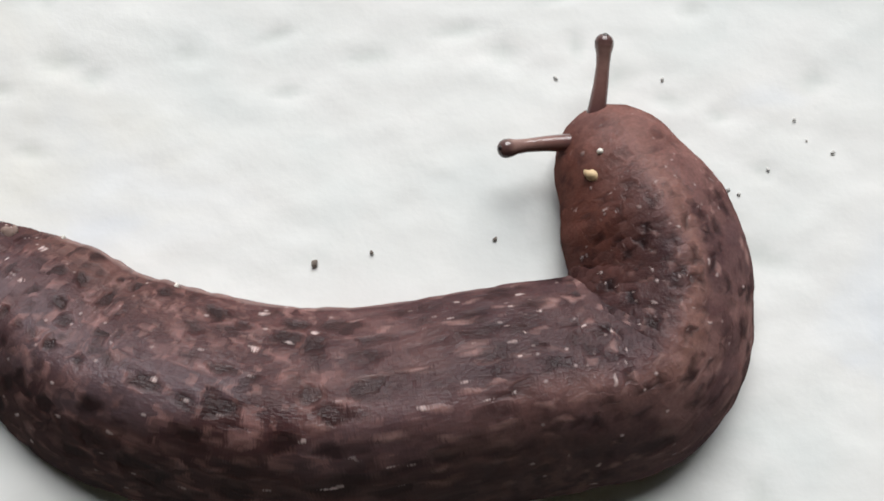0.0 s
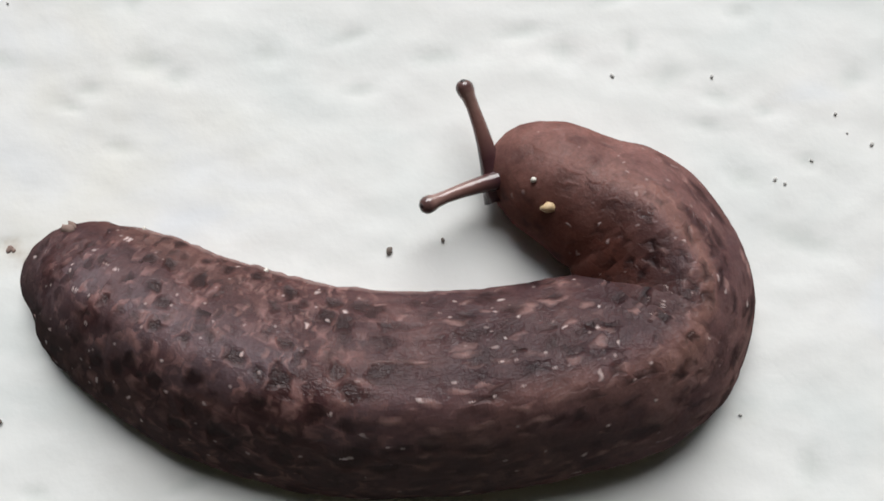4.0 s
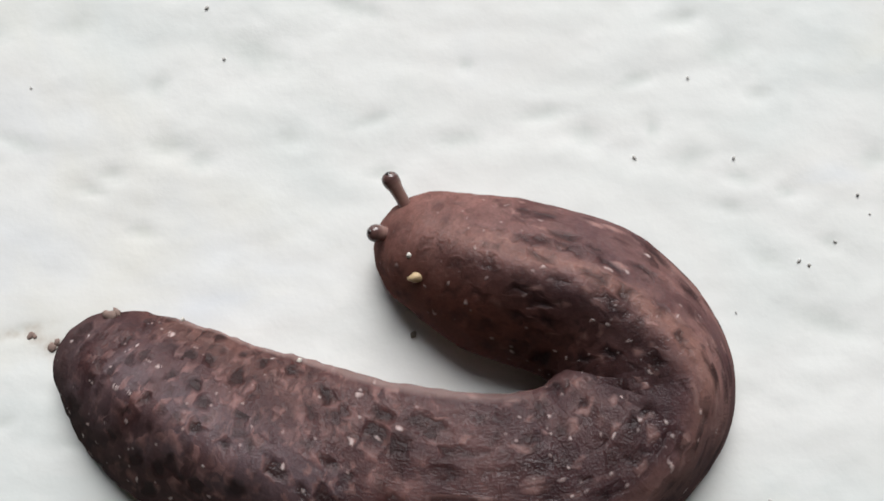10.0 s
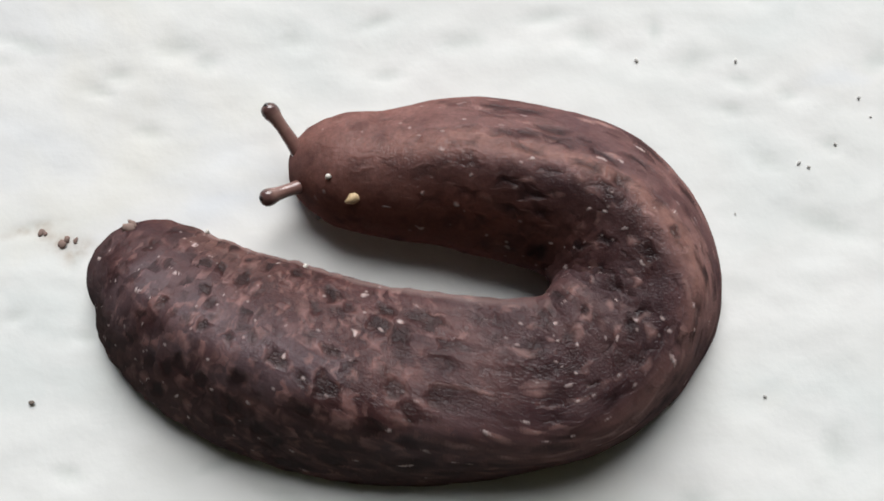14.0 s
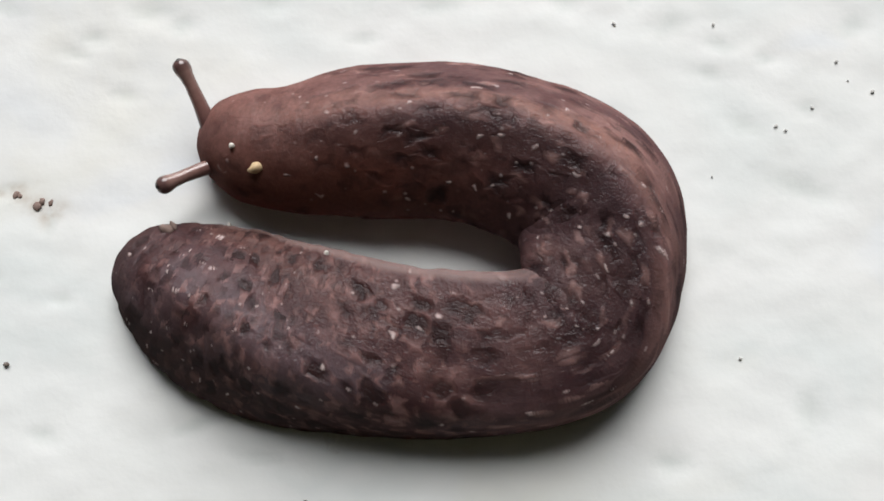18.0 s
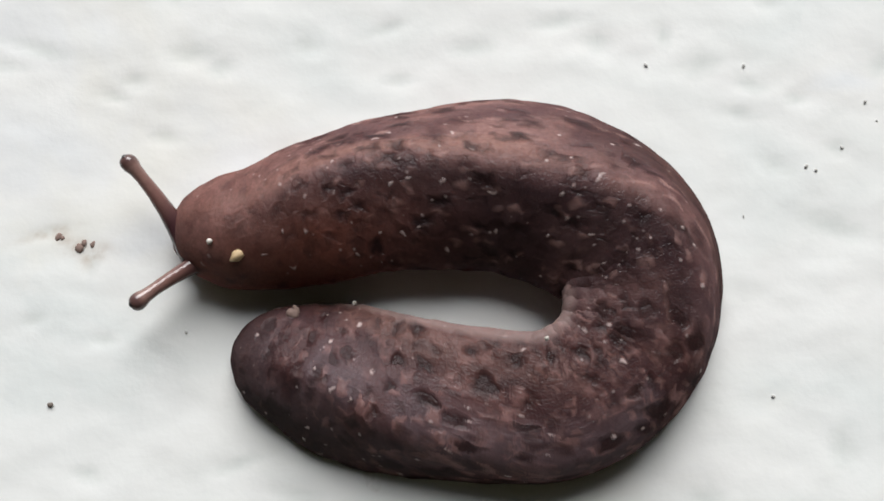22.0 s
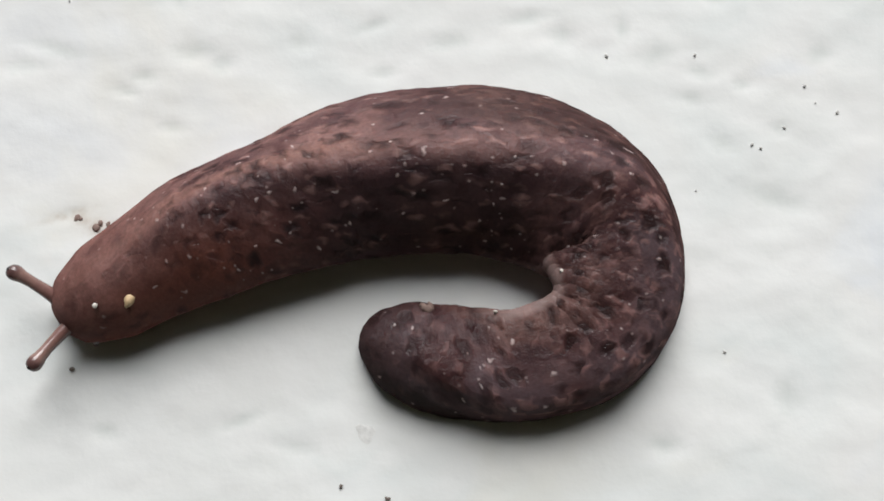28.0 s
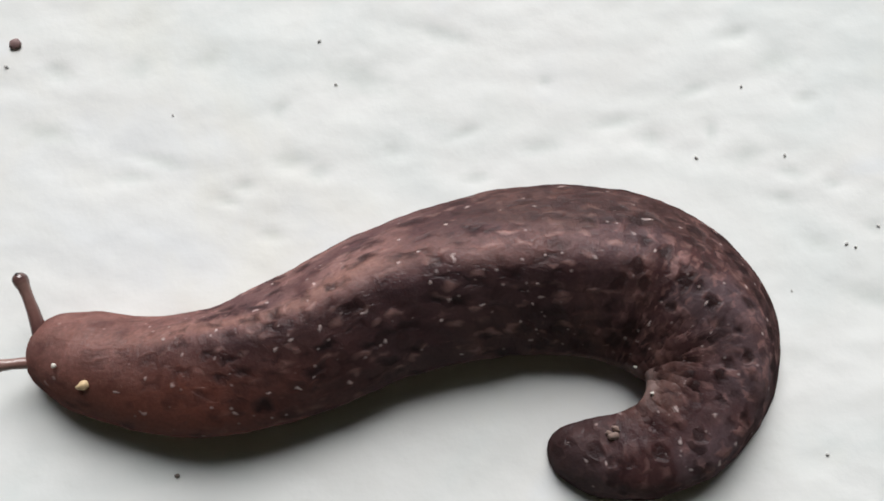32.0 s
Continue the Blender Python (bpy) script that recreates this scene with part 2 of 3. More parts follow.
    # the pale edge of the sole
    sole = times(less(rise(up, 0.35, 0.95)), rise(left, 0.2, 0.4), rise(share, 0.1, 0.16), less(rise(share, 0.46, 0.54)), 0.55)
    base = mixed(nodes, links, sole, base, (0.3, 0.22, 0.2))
    # a wine-red cast over all of the skin
    base = mixed(nodes, links, 1.0, base, (1.0, 0.955, 0.985), "MULTIPLY")
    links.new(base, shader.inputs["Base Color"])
    shader.inputs["Specular IOR Level"].default_value = 0.0
    shader.inputs["Subsurface Weight"].default_value = 0.1
    shader.inputs["Subsurface Radius"].default_value = (1.0, 0.35, 0.25)
    shader.inputs["Subsurface Scale"].default_value = 0.0006
    height = plus(times(maths(nodes, links, "MAXIMUM", scale_patch, pale), 0.5), times(noise_node(nodes, links, bent, 0.7, 1, 0.5), 0.9))
    height = maths(nodes, links, "SUBTRACT", height, times(maths(nodes, links, "MAXIMUM", pit, hole), 1.1))
    height = plus(times(height, calm), times(white, 0.6))
    height = plus(height, times(grain, 0.1))
    bumped(nodes, links, shader, height, 0.5, 0.00013)
    # a thin wet film: soft sheen with sparkles
    gloss = nodes.new("ShaderNodeBsdfGlossy")
    gloss.inputs["Color"].default_value = (1.0, 0.98, 1.0, 1)
    links.new(ramp(nodes, links, noise_node(nodes, links, bent, 0.5, 3), [(0.38, (0.5, 0.5, 0.5)), (0.64, (0.28, 0.28, 0.28))]), gloss.inputs["Roughness"])
    bumped(nodes, links, gloss, plus(height, times(noise_node(nodes, links, rest, 6.0, 1), 0.7)), 1.0, 0.00016)
    film = nodes.new("ShaderNodeMixShader")
    film.inputs[0].default_value = 0.016
    links.new(shader.outputs[0], film.inputs[1])
    links.new(gloss.outputs[0], film.inputs[2])
    links.new(film.outputs[0], nodes["Material Output"].inputs["Surface"])
    return m


def times_half(nodes, links, value):
    return maths(nodes, links, "MULTIPLY", value, 0.5)


def stalk_material():
    m, nodes, links, shader = material("stalk_skin", 0.16)
    shader.inputs["Coat Weight"].default_value, shader.inputs["Coat Roughness"].default_value = 0.2, 0.1
    place = nodes.new("ShaderNodeTexCoord").outputs["Object"]
    axes = nodes.new("ShaderNodeSeparateXYZ")
    links.new(place, axes.inputs[0])
    way = maths(nodes, links, "MULTIPLY", axes.outputs[0], -140.0)
    tone = ramp(nodes, links, way, [(0.0, (0.1, 0.055, 0.05)), (0.08, (0.29, 0.175, 0.15)), (0.45, (0.21, 0.11, 0.094)), (0.8, (0.045, 0.019, 0.023))])
    grit_noise = noise_node(nodes, links, place, 2500, 4)
    links.new(mixed(nodes, links, times_half(nodes, links, grit_noise), tone, (0.08, 0.035, 0.036)), shader.inputs["Base Color"])
    bumped(nodes, links, shader, grit_noise, 0.2, 0.0001)
    return m


PLASTER = plaster_material()
WALL = plain_material("light_block_brown", (0.08, 0.074, 0.044))
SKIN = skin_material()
STALK = stalk_material()
EYE = plain_material("eye_black", (0.03, 0.02, 0.02), 0.25, 3000)
EARTH = plain_material("brown_earth", (0.24, 0.165, 0.14), 0.85, 2500)
LIP = plain_material("pale_lip_skin", (0.2, 0.12, 0.095), 0.35, 2500)
GREY = plain_material("grey_grit", (0.55, 0.54, 0.52), 0.8, 4000)
GRIT = plain_material("dark_grit", (0.17, 0.14, 0.12), 0.8, 4000)
SAND = plain_material("yellow_sand", (0.62, 0.45, 0.26), 0.6, 3000)
DUNG = plain_material("mauve_dung", (0.2, 0.12, 0.115), 0.6, 2000)
CHIP = plain_material("white_chip", (0.8, 0.8, 0.78), 0.5, 2000)
QUARTZ = plain_material("white_quartz", (0.7, 0.66, 0.6), 0.4, 3000)


# ---- mesh helpers ----
def part(name, bm, mat, parent=None, label=""):
    mesh = bpy.data.meshes.new(name)
    for face in bm.faces:
        face.smooth = True
    bm.to_mesh(mesh)
    bm.free()
    mesh.materials.append(mat)
    ob = new(name, mesh)
    ob.parent = parent
    return tagged(ob, label)


def box(x0, x1, y0, y1, z0, z1):
    bm = bmesh.new()
    bmesh.ops.create_cube(bm, size=1, matrix=Matrix.LocRotScale(((x0 + x1) / 2, (y0 + y1) / 2, (z0 + z1) / 2), None, (x1 - x0, y1 - y0, z1 - z0)))
    for face in bm.faces:
        face.smooth = False
    return bm


def solid(name, mat, *sides):
    mesh = bpy.data.meshes.new(name)
    bm = box(*sides)
    bm.to_mesh(mesh)
    bm.free()
    mesh.materials.append(mat)
    return new(name, mesh)


# ---- the floor, and unseen walls and ceiling added to shape the light ----
# smudged dents of the trowelled floor: x, y, half length and half width in mm
DENTS = [(-0.4, 15.5, 1.39, 0.58), (0.1, 22.0, 0.47, 0.40), (-7.4, 17.2, 1.16, 0.39), (6.8, 17.7, 1.63, 0.44), (14.2, 20.7, 1.41, 0.49), (15.6, 16.5, 0.42, 0.68),
         (18.7, 26.3, 1.05, 0.51), (22.1, 23.4, 1.42, 0.75), (24.7, 19.6, 0.94, 0.44), (10.0, 16.0, 0.93, 0.67), (18.5, 13.9, 1.16, 0.67), (22.8, 12.3, 1.02, 0.48),
         (21.6, 9.8, 1.29, 0.47), (26.4, 11.1, 0.65, 0.33), (24.5, 5.5, 1.10, 0.55), (29.8, 6.9, 0.55, 0.42), (29.0, 0.4, 2.26, 0.72), (33.7, 13.9, 1.03, 0.67)]
DENTS += [(-36.5, 15.1, 2.23, 0.53), (-39.5, 13.6, 1.16, 0.48), (-24.2, 14.8, 1.40, 0.77), (-21.6, 13.7, 0.84, 0.58), (-14.3, 15.5, 0.84, 0.58), (-6.7, 12.7, 0.93, 0.38),
          (-30.4, 11.1, 1.02, 0.33), (-26.0, 7.6, 0.83, 0.42), (-28.7, 12.4, 0.74, 0.48), (-31.5, -3.0, 0.45, 0.73), (-35.3, -0.3, 1.3, 0.3), (-30.1, -9.1, 0.80, 0.36), (-36.0, -7.4, 0.72, 0.36),
          (-31.1, -19.6, 0.88, 0.51), (-19.1, -18.8, 1.48, 0.39), (-14.3, -21.2, 1.23, 0.43), (-17.8, 23.0, 2.45, 1.26), (-25.4, 20.1, 0.65, 0.68), (-9.6, 27.1, 1.91, 0.70)]
DENTS += [(-47.4, 24.6, 1.01, 0.70), (-39.0, 24.9, 1.39, 0.82), (-48.1, 18.3, 1.93, 0.80), (-32.4, 25.3, 1.39, 0.70), (29.0, -17.5, 0.8, 1.3), (18.0, -21.5, 1.2, 0.6)]


# smears of earth behind the tail, and where the slug has crawled
SMEARS = [(-35.2, -0.35, 1.3, 0.22), (-33.9, -0.75, 0.7, 0.3), (-32.6, -1.5, 0.7, 0.42), (-31.8, -2.4, 0.42, 0.5), (-30.9, -1.9, 0.6, 0.4)]


def smudge(x, y, marks=DENTS):
    """How deep in a smudged dent a place lies, 0 to 1."""
    most = 0.0
    for dx, dy, length, width in marks:
        px, py = x - dx, y - dy
        if abs(px) < 7 and abs(py) < 5:
            skew = py + 0.3 * px * math.sin(dx * 7.0)
            most = max(most, math.exp(-0.5 * abs(px / length) ** 1.6 - 0.5 * abs(skew / width) ** 1.6))
    return most


def floor_height(x, y):
    """Relief of the floor in millimetres, at a place in millimetres."""
    far = max(abs(x), abs(y))
    if far > 160:
        return 0.0
    h = 0.11 * noise.noise(Vector((x / 13, y / 9, 3.7))) + 0.07 * noise.noise(Vector((x / 4.6, y / 3.2, 9.1))) + 0.04 * noise.noise(Vector((x / 1.9, y / 1.5, 1.1)))
    return (h - 0.12 * smudge(x, y)) * min(1.0, (160 - far) / 60)


def build_floor():
    fine = np.arange(-60, 60.1, 0.5)
    steps = np.concatenate([[-1500, -700, -320, -200, -150, -110, -85], fine, [85, 110, 150, 200, 320, 700, 1500]])
    xs, ys = steps, steps
    verts = [(x * MM, y * MM, floor_height(x, y) * MM - 0.0003) for y in ys for x in xs]
    n = len(xs)
    faces = [(j * n + i, j * n + i + 1, (j + 1) * n + i + 1, (j + 1) * n + i) for j in range(len(ys) - 1) for i in range(n - 1)]
    rim = [i for i in range(n)] + [j * n + n - 1 for j in range(1, len(ys))] + [(len(ys) - 1) * n + i for i in range(n - 2, -1, -1)] + [j * n for j in range(len(ys) - 2, 0, -1)]
    low = len(verts)
    verts += [(verts[k][0], verts[k][1], -0.12) for k in rim]
    count = len(rim)
    faces += [(rim[(k + 1) % count], rim[k], low + k, low + (k + 1) % count) for k in range(count)]
    faces.append(tuple(range(low + count - 1, low - 1, -1)))
    mesh = bpy.data.meshes.new("floor")
    mesh.from_pydata(verts, [], faces)
    mesh.polygons.foreach_set("use_smooth", [True] * len(mesh.polygons))
    data = mesh.attributes.new("smudge", "FLOAT", "POINT")
    data.data.foreach_set("value", [smudge(v[0] / MM, v[1] / MM) for v in verts])
    data = mesh.attributes.new("soil", "FLOAT", "POINT")
    data.data.foreach_set("value", [0.8 * smudge(v[0] / MM, v[1] / MM, SMEARS) for v in verts])
    mesh.materials.append(PLASTER)
    return tagged(new("floor", mesh), "white painted rough plaster floor with shallow dents", "floor", kind="structure")


build_floor()
# out of view: dark walls and ceiling leave light only from the north
tagged(solid("unseen_wall_south", WALL, -1.5, 1.5, -1.6, -1.5, -0.12, 2.5), "unseen plain brown wall added to hold back light", "wall", kind="structure")
tagged(solid("unseen_wall_west", WALL, -1.6, -1.5, -1.5, 1.5, -0.12, 2.5), "unseen plain brown wall added to hold back light", "wall", kind="structure")
tagged(solid("unseen_wall_east", WALL, 1.5, 1.6, -1.5, 1.5, -0.12, 2.5), "unseen plain brown wall added to hold back light", "wall", kind="structure")
tagged(solid("ceiling", WALL, -1.6, 1.6, -1.6, 1.0, 2.5, 2.6), "unseen plain brown ceiling added to block the sky overhead", "ceiling", kind="structure")

# ---- the slug ----
SEGMENTS = 420
# body widths in millimetres along the back, from tail (0) to head (1)
KNOTS = [0, 0.03, 0.08, 0.14, 0.22, 0.32, 0.43, 0.54, 0.65, 0.76, 0.86, 0.93, 0.975, 1]
WIDTHS = [5.84, 8.28, 10.00, 11.98, 13.48, 15.12, 15.69, 14.94, 14.12, 13.10, 12.33, 10.00, 9.00, 7.17]
POSES = []


def slopes(ys):
    return np.gradient(np.array(ys, float), np.array(KNOTS), axis=0)


def glide(ys, ms, q):
    """A smooth curve through the values ys at KNOTS; its value and slope at q."""
    i = min(max(int(np.searchsorted(KNOTS, q)) - 1, 0), len(KNOTS) - 2)
    h = KNOTS[i + 1] - KNOTS[i]
    s = (q - KNOTS[i]) / h
    value = (2 * s**3 - 3 * s**2 + 1) * ys[i] + (s**3 - 2 * s**2 + s) * h * ms[i] + (3 * s**2 - 2 * s**3) * ys[i + 1] + (s**3 - s**2) * h * ms[i + 1]
    slope = ((6 * s**2 - 6 * s) * (ys[i] - ys[i + 1]) + (3 * s**2 - 4 * s + 1) * h * ms[i] + (3 * s**2 - 2 * s) * h * ms[i + 1]) / h
    return value, slope


def crawl(t, spine):
    """The middle of the back at a time, in millimetres, and its lean in degrees, at each of KNOTS."""
    spine = np.array(spine)
    POSES.append((t, spine, slopes(spine)))


crawl(0, [(-29.48, -0.97, 2), (-28.79, -1.63, 1), (-27.59, -2.73, 0), (-25.98, -4.05, 0), (-23.10, -5.99, 0), (-16.97, -9.52, 0), (-3.30, -12.05, 1), (11.57, -9.72, 0), (19.36, -7.78, 0), (21.29, -1.97, 1), (20.02, 2.97, 0), (18.82, 5.60, 1), (17.97, 7.22, 3), (17.44, 8.15, 1)])
crawl(1, [(-29.41, -0.19, 2), (-28.89, -1.00, 2), (-27.95, -2.31, 1), (-26.55, -3.81, 0), (-23.88, -5.72, 0), (-18.22, -8.85, 0), (-7.65, -11.98, 0), (8.56, -10.72, 4), (18.08, -7.85, 0), (19.86, -2.77, 1), (18.14, 2.50, 1), (16.67, 5.62, 10), (15.53, 7.35, 6), (14.80, 8.25, 0)])
crawl(2, [(-28.63, -3.67, 4), (-28.05, -3.56, 2), (-27.17, -3.67, 0), (-25.85, -4.52, 0), (-22.49, -6.64, 0), (-13.91, -10.08, 0), (-2.27, -11.98, 0), (9.84, -10.54, 1), (17.45, -8.23, 0), (19.01, -3.02, 0), (17.26, 2.27, 0), (15.30, 5.35, 4), (13.64, 7.31, 4), (12.49, 8.46, 2)])
crawl(3, [(-29.87, -3.49, 3), (-29.12, -3.43, 3), (-28.00, -3.58, 0), (-26.58, -4.36, 0), (-23.74, -6.05, 0), (-17.89, -8.92, 0), (-8.16, -11.84, 0), (4.78, -11.30, 0), (14.40, -9.11, 0), (18.37, -5.18, 2), (16.70, 0.73, 3), (13.52, 4.50, 1), (11.05, 6.59, 1), (9.60, 7.68, 0)])
crawl(5.5, [(-29.73, -3.13, 9), (-28.82, -3.10, 6), (-27.57, -3.41, 0), (-25.92, -4.64, 0), (-22.28, -6.58, 0), (-14.88, -10.13, 0), (-5.97, -11.63, 13), (5.85, -11.41, 17), (15.37, -7.67, 2), (15.61, -2.31, 5), (10.55, 1.95, 0), (6.42, 3.10, 0), (4.43, 3.72, 0), (3.42, 4.08, 1)])
crawl(7.5, [(-29.42, -3.21, 12), (-28.70, -3.08, 6), (-27.69, -3.24, 0), (-26.38, -4.25, 0), (-23.05, -6.10, 1), (-15.91, -9.89, 0), (-5.25, -12.23, 1), (8.06, -11.73, 21), (15.25, -6.17, 12), (11.96, 0.33, 5), (4.58, 2.61, 0), (1.52, 3.48, 0), (0.26, 4.07, 1), (-0.36, 4.46, 1)])
crawl(9, [(-29.37, -3.35, 7), (-28.46, -3.37, 4), (-27.19, -3.69, 0), (-25.63, -4.79, 0), (-22.49, -6.88, 0), (-15.45, -9.97, 0), (-4.42, -12.02, 24), (7.55, -11.94, 26), (14.15, -6.97, 17), (11.65, -0.17, 4), (3.96, 3.31, 0), (-0.69, 4.38, 1), (-2.83, 5.08, 0), (-3.81, 5.46, 0)])
crawl(10, [(-29.22, -3.16, 2), (-28.16, -3.18, 1), (-26.89, -3.66, 0), (-25.14, -4.79, 1), (-21.99, -6.75, 0), (-15.56, -9.64, 8), (-5.31, -11.68, 29), (7.18, -11.54, 30), (13.97, -5.42, 17), (10.23, 1.12, 0), (1.83, 4.08, 0), (-1.81, 5.55, 0), (-3.28, 6.17, 0), (-3.98, 6.51, 0)])
crawl(11, [(-29.30, -3.05, 11), (-28.26, -3.13, 7), (-26.89, -3.58, 1), (-25.23, -4.87, 0), (-21.72, -7.01, 0), (-14.73, -10.08, 10), (-3.53, -12.16, 23), (8.52, -11.73, 40), (13.79, -5.55, 20), (10.25, 0.70, 0), (1.93, 4.27, 2), (-2.05, 5.69, 0), (-3.92, 6.21, 0), (-4.83, 6.47, 1)])
crawl(12, [(-28.49, -4.11, 7), (-27.84, -3.96, 4), (-26.86, -4.03, 0), (-25.53, -4.85, 0), (-22.39, -6.74, 0), (-15.39, -10.18, 0), (-4.91, -12.73, 15), (7.33, -12.32, 29), (13.50, -6.70, 20), (11.05, 0.26, 1), (2.50, 3.88, 0), (-2.92, 5.07, 0), (-5.42, 5.49, 0), (-6.58, 5.71, 3)])
crawl(13, [(-27.93, -4.53, 8), (-27.26, -4.38, 5), (-26.25, -4.46, 0), (-24.92, -5.27, 0), (-22.16, -7.03, 0), (-16.31, -9.99, 0), (-5.50, -12.91, 12), (7.54, -12.04, 33), (13.36, -6.08, 20), (10.26, 0.95, 3), (1.07, 3.74, 0), (-4.78, 4.28, 1), (-7.67, 4.73, 1), (-9.07, 5.03, 2)])
crawl(15.5, [(-25.71, -5.76, 4), (-24.87, -5.71, 3), (-23.73, -5.98, 0), (-22.36, -7.12, 0), (-19.57, -8.94, 1), (-14.01, -11.33, 9), (-4.42, -13.04, 31), (8.28, -11.93, 40), (12.82, -5.19, 22), (9.07, 1.68, 4), (-1.70, 4.03, 3), (-8.26, 3.82, 0), (-11.30, 4.02, 1), (-12.79, 4.22, 1)])
crawl(16, [(-25.35, -7.75, 1), (-24.45, -7.70, 1), (-23.15, -7.51, 1), (-21.62, -7.72, 1), (-18.77, -9.12, 0), (-13.25, -11.40, 9), (-2.59, -12.98, 35), (9.62, -11.26, 37), (12.29, -2.83, 9), (5.96, 2.60, 0), (-3.80, 3.94, 0), (-8.98, 4.04, 2), (-11.64, 4.53, 1), (-13.08, 4.95, 1)])
crawl(18, [(-23.22, -7.36, 15), (-22.30, -7.43, 7), (-21.06, -7.91, 0), (-19.30, -8.78, 0), (-16.35, -10.20, 4), (-10.89, -12.13, 22), (-0.20, -13.27, 40), (10.67, -11.13, 45), (11.97, -1.52, 15), (3.35, 3.24, 11), (-6.42, 3.45, 7), (-12.07, 2.83, 7), (-14.90, 3.11, 7), (-16.33, 3.50, 5)])
crawl(19, [(-22.24, -7.62, 6), (-21.26, -7.54, 5), (-19.90, -7.80, 2), (-18.20, -9.06, 3), (-14.89, -11.25, 4), (-8.17, -12.86, 25), (4.85, -13.12, 45), (11.56, -8.43, 38), (10.98, -0.54, 2), (1.95, 3.24, 2), (-7.70, 2.97, 2), (-12.97, 2.18, 4), (-15.78, 1.99, 3), (-17.25, 1.98, 1)])
crawl(20, [(-20.56, -9.97, 6), (-19.41, -9.93, 5), (-17.63, -10.09, 2), (-15.52, -10.72, 0), (-11.96, -12.00, 2), (-4.65, -13.37, 32), (7.88, -12.57, 45), (13.17, -5.44, 36), (8.75, 1.65, 12), (-1.21, 4.21, 22), (-8.83, 3.31, 14), (-13.75, 1.52, 4), (-16.63, 1.15, 1), (-18.17, 1.10, 1)])
crawl(21, [(-18.54, -9.06, 8), (-17.86, -9.07, 6), (-16.77, -9.29, 0), (-15.09, -10.35, 0), (-10.85, -12.59, 7), (-1.94, -14.22, 30), (8.48, -12.46, 45), (12.87, -4.33, 26), (6.48, 2.35, 3), (-5.99, 3.11, 4), (-13.84, 0.50, 3), (-17.21, -0.05, 1), (-18.82, -0.29, 0), (-19.61, -0.42, 0)])
crawl(22, [(-17.18, -10.18, 6), (-16.02, -10.56, 6), (-14.07, -11.18, 4), (-11.26, -12.07, 7), (-5.85, -13.60, 25), (5.41, -13.95, 45), (11.89, -8.95, 41), (12.00, -1.34, 22), (3.71, 2.99, 3), (-6.48, 2.91, 14), (-13.19, 1.16, 17), (-17.29, -0.10, 8), (-19.92, -0.42, 5), (-21.47, -0.43, 3)])
crawl(23, [(-14.88, -9.61, 8), (-13.58, -10.36, 3), (-11.49, -11.57, 0), (-8.26, -13.13, 8), (-1.81, -14.39, 33), (8.56, -13.00, 45), (12.96, -5.44, 33), (9.43, 0.65, 9), (-0.09, 3.10, 0), (-9.34, 2.25, 15), (-16.14, 0.33, 18), (-20.18, -1.20, 12), (-22.35, -1.44, 7), (-23.47, -1.35, 6)])
crawl(24, [(-13.79, -10.14, 4), (-12.26, -10.95, 3), (-9.87, -12.23, 0), (-6.45, -13.63, 6), (0.23, -14.57, 34), (9.94, -12.38, 45), (13.05, -4.63, 30), (8.71, 1.11, 10), (-1.29, 3.16, 0), (-10.76, 1.82, 11), (-17.33, -0.27, 5), (-21.30, -1.68, 7), (-23.70, -2.13, 3), (-24.95, -2.25, 1)])
crawl(24.5, [(-12.71, -11.29, 4), (-11.52, -11.59, 2), (-9.24, -12.27, 0), (-5.89, -13.48, 15), (0.03, -14.39, 39), (9.46, -12.61, 45), (13.16, -4.97, 30), (8.74, 1.15, 6), (-2.34, 3.15, 0), (-11.00, 1.90, 10), (-17.18, -0.23, 5), (-21.35, -1.91, 5), (-24.10, -2.64, 2), (-25.59, -2.94, 1)])
crawl(26.5, [(-9.21, -11.88, 0), (-7.64, -12.37, 1), (-4.38, -13.36, 9), (0.19, -14.36, 29), (7.09, -13.99, 45), (12.39, -10.43, 43), (12.48, -1.97, 24), (5.22, 2.33, 3), (-5.61, 2.62, 0), (-13.48, 0.82, 14), (-19.69, -1.07, 15), (-24.18, -3.06, 11), (-27.32, -4.35, 4), (-29.11, -5.03, 1)])
crawl(27, [(-8.58, -12.43, 0), (-7.28, -12.64, 0), (-4.86, -13.21, 4), (-1.26, -14.12, 21), (4.84, -14.29, 45), (11.62, -11.16, 43), (12.64, -2.28, 22), (3.99, 2.56, 0), (-7.36, 2.38, 0), (-15.26, 0.32, 11), (-21.21, -1.98, 8), (-25.51, -4.26, 4), (-28.53, -5.42, 2), (-30.31, -5.94, 1)])
crawl(28, [(-6.31, -12.12, 0), (-4.58, -12.80, 5), (-1.15, -13.92, 20), (3.73, -14.37, 43), (10.27, -12.70, 45), (13.67, -7.88, 42), (12.08, -0.90, 20), (3.39, 2.69, 0), (-7.89, 2.27, 0), (-16.43, -0.23, 17), (-22.75, -2.83, 16), (-27.14, -5.37, 9), (-30.31, -7.32, 4), (-32.21, -8.49, 1)])
crawl(29, [(-4.15, -12.25, 0), (-1.89, -13.29, 14), (2.07, -14.35, 32), (7.00, -13.90, 45), (12.04, -10.95, 45), (14.10, -4.52, 32), (9.69, 1.50, 12), (-0.27, 3.12, 0), (-11.31, 1.80, 9), (-20.04, -1.06, 24), (-26.70, -4.49, 22), (-30.94, -7.13, 13), (-33.65, -8.49, 21), (-35.23, -9.12, 28)])
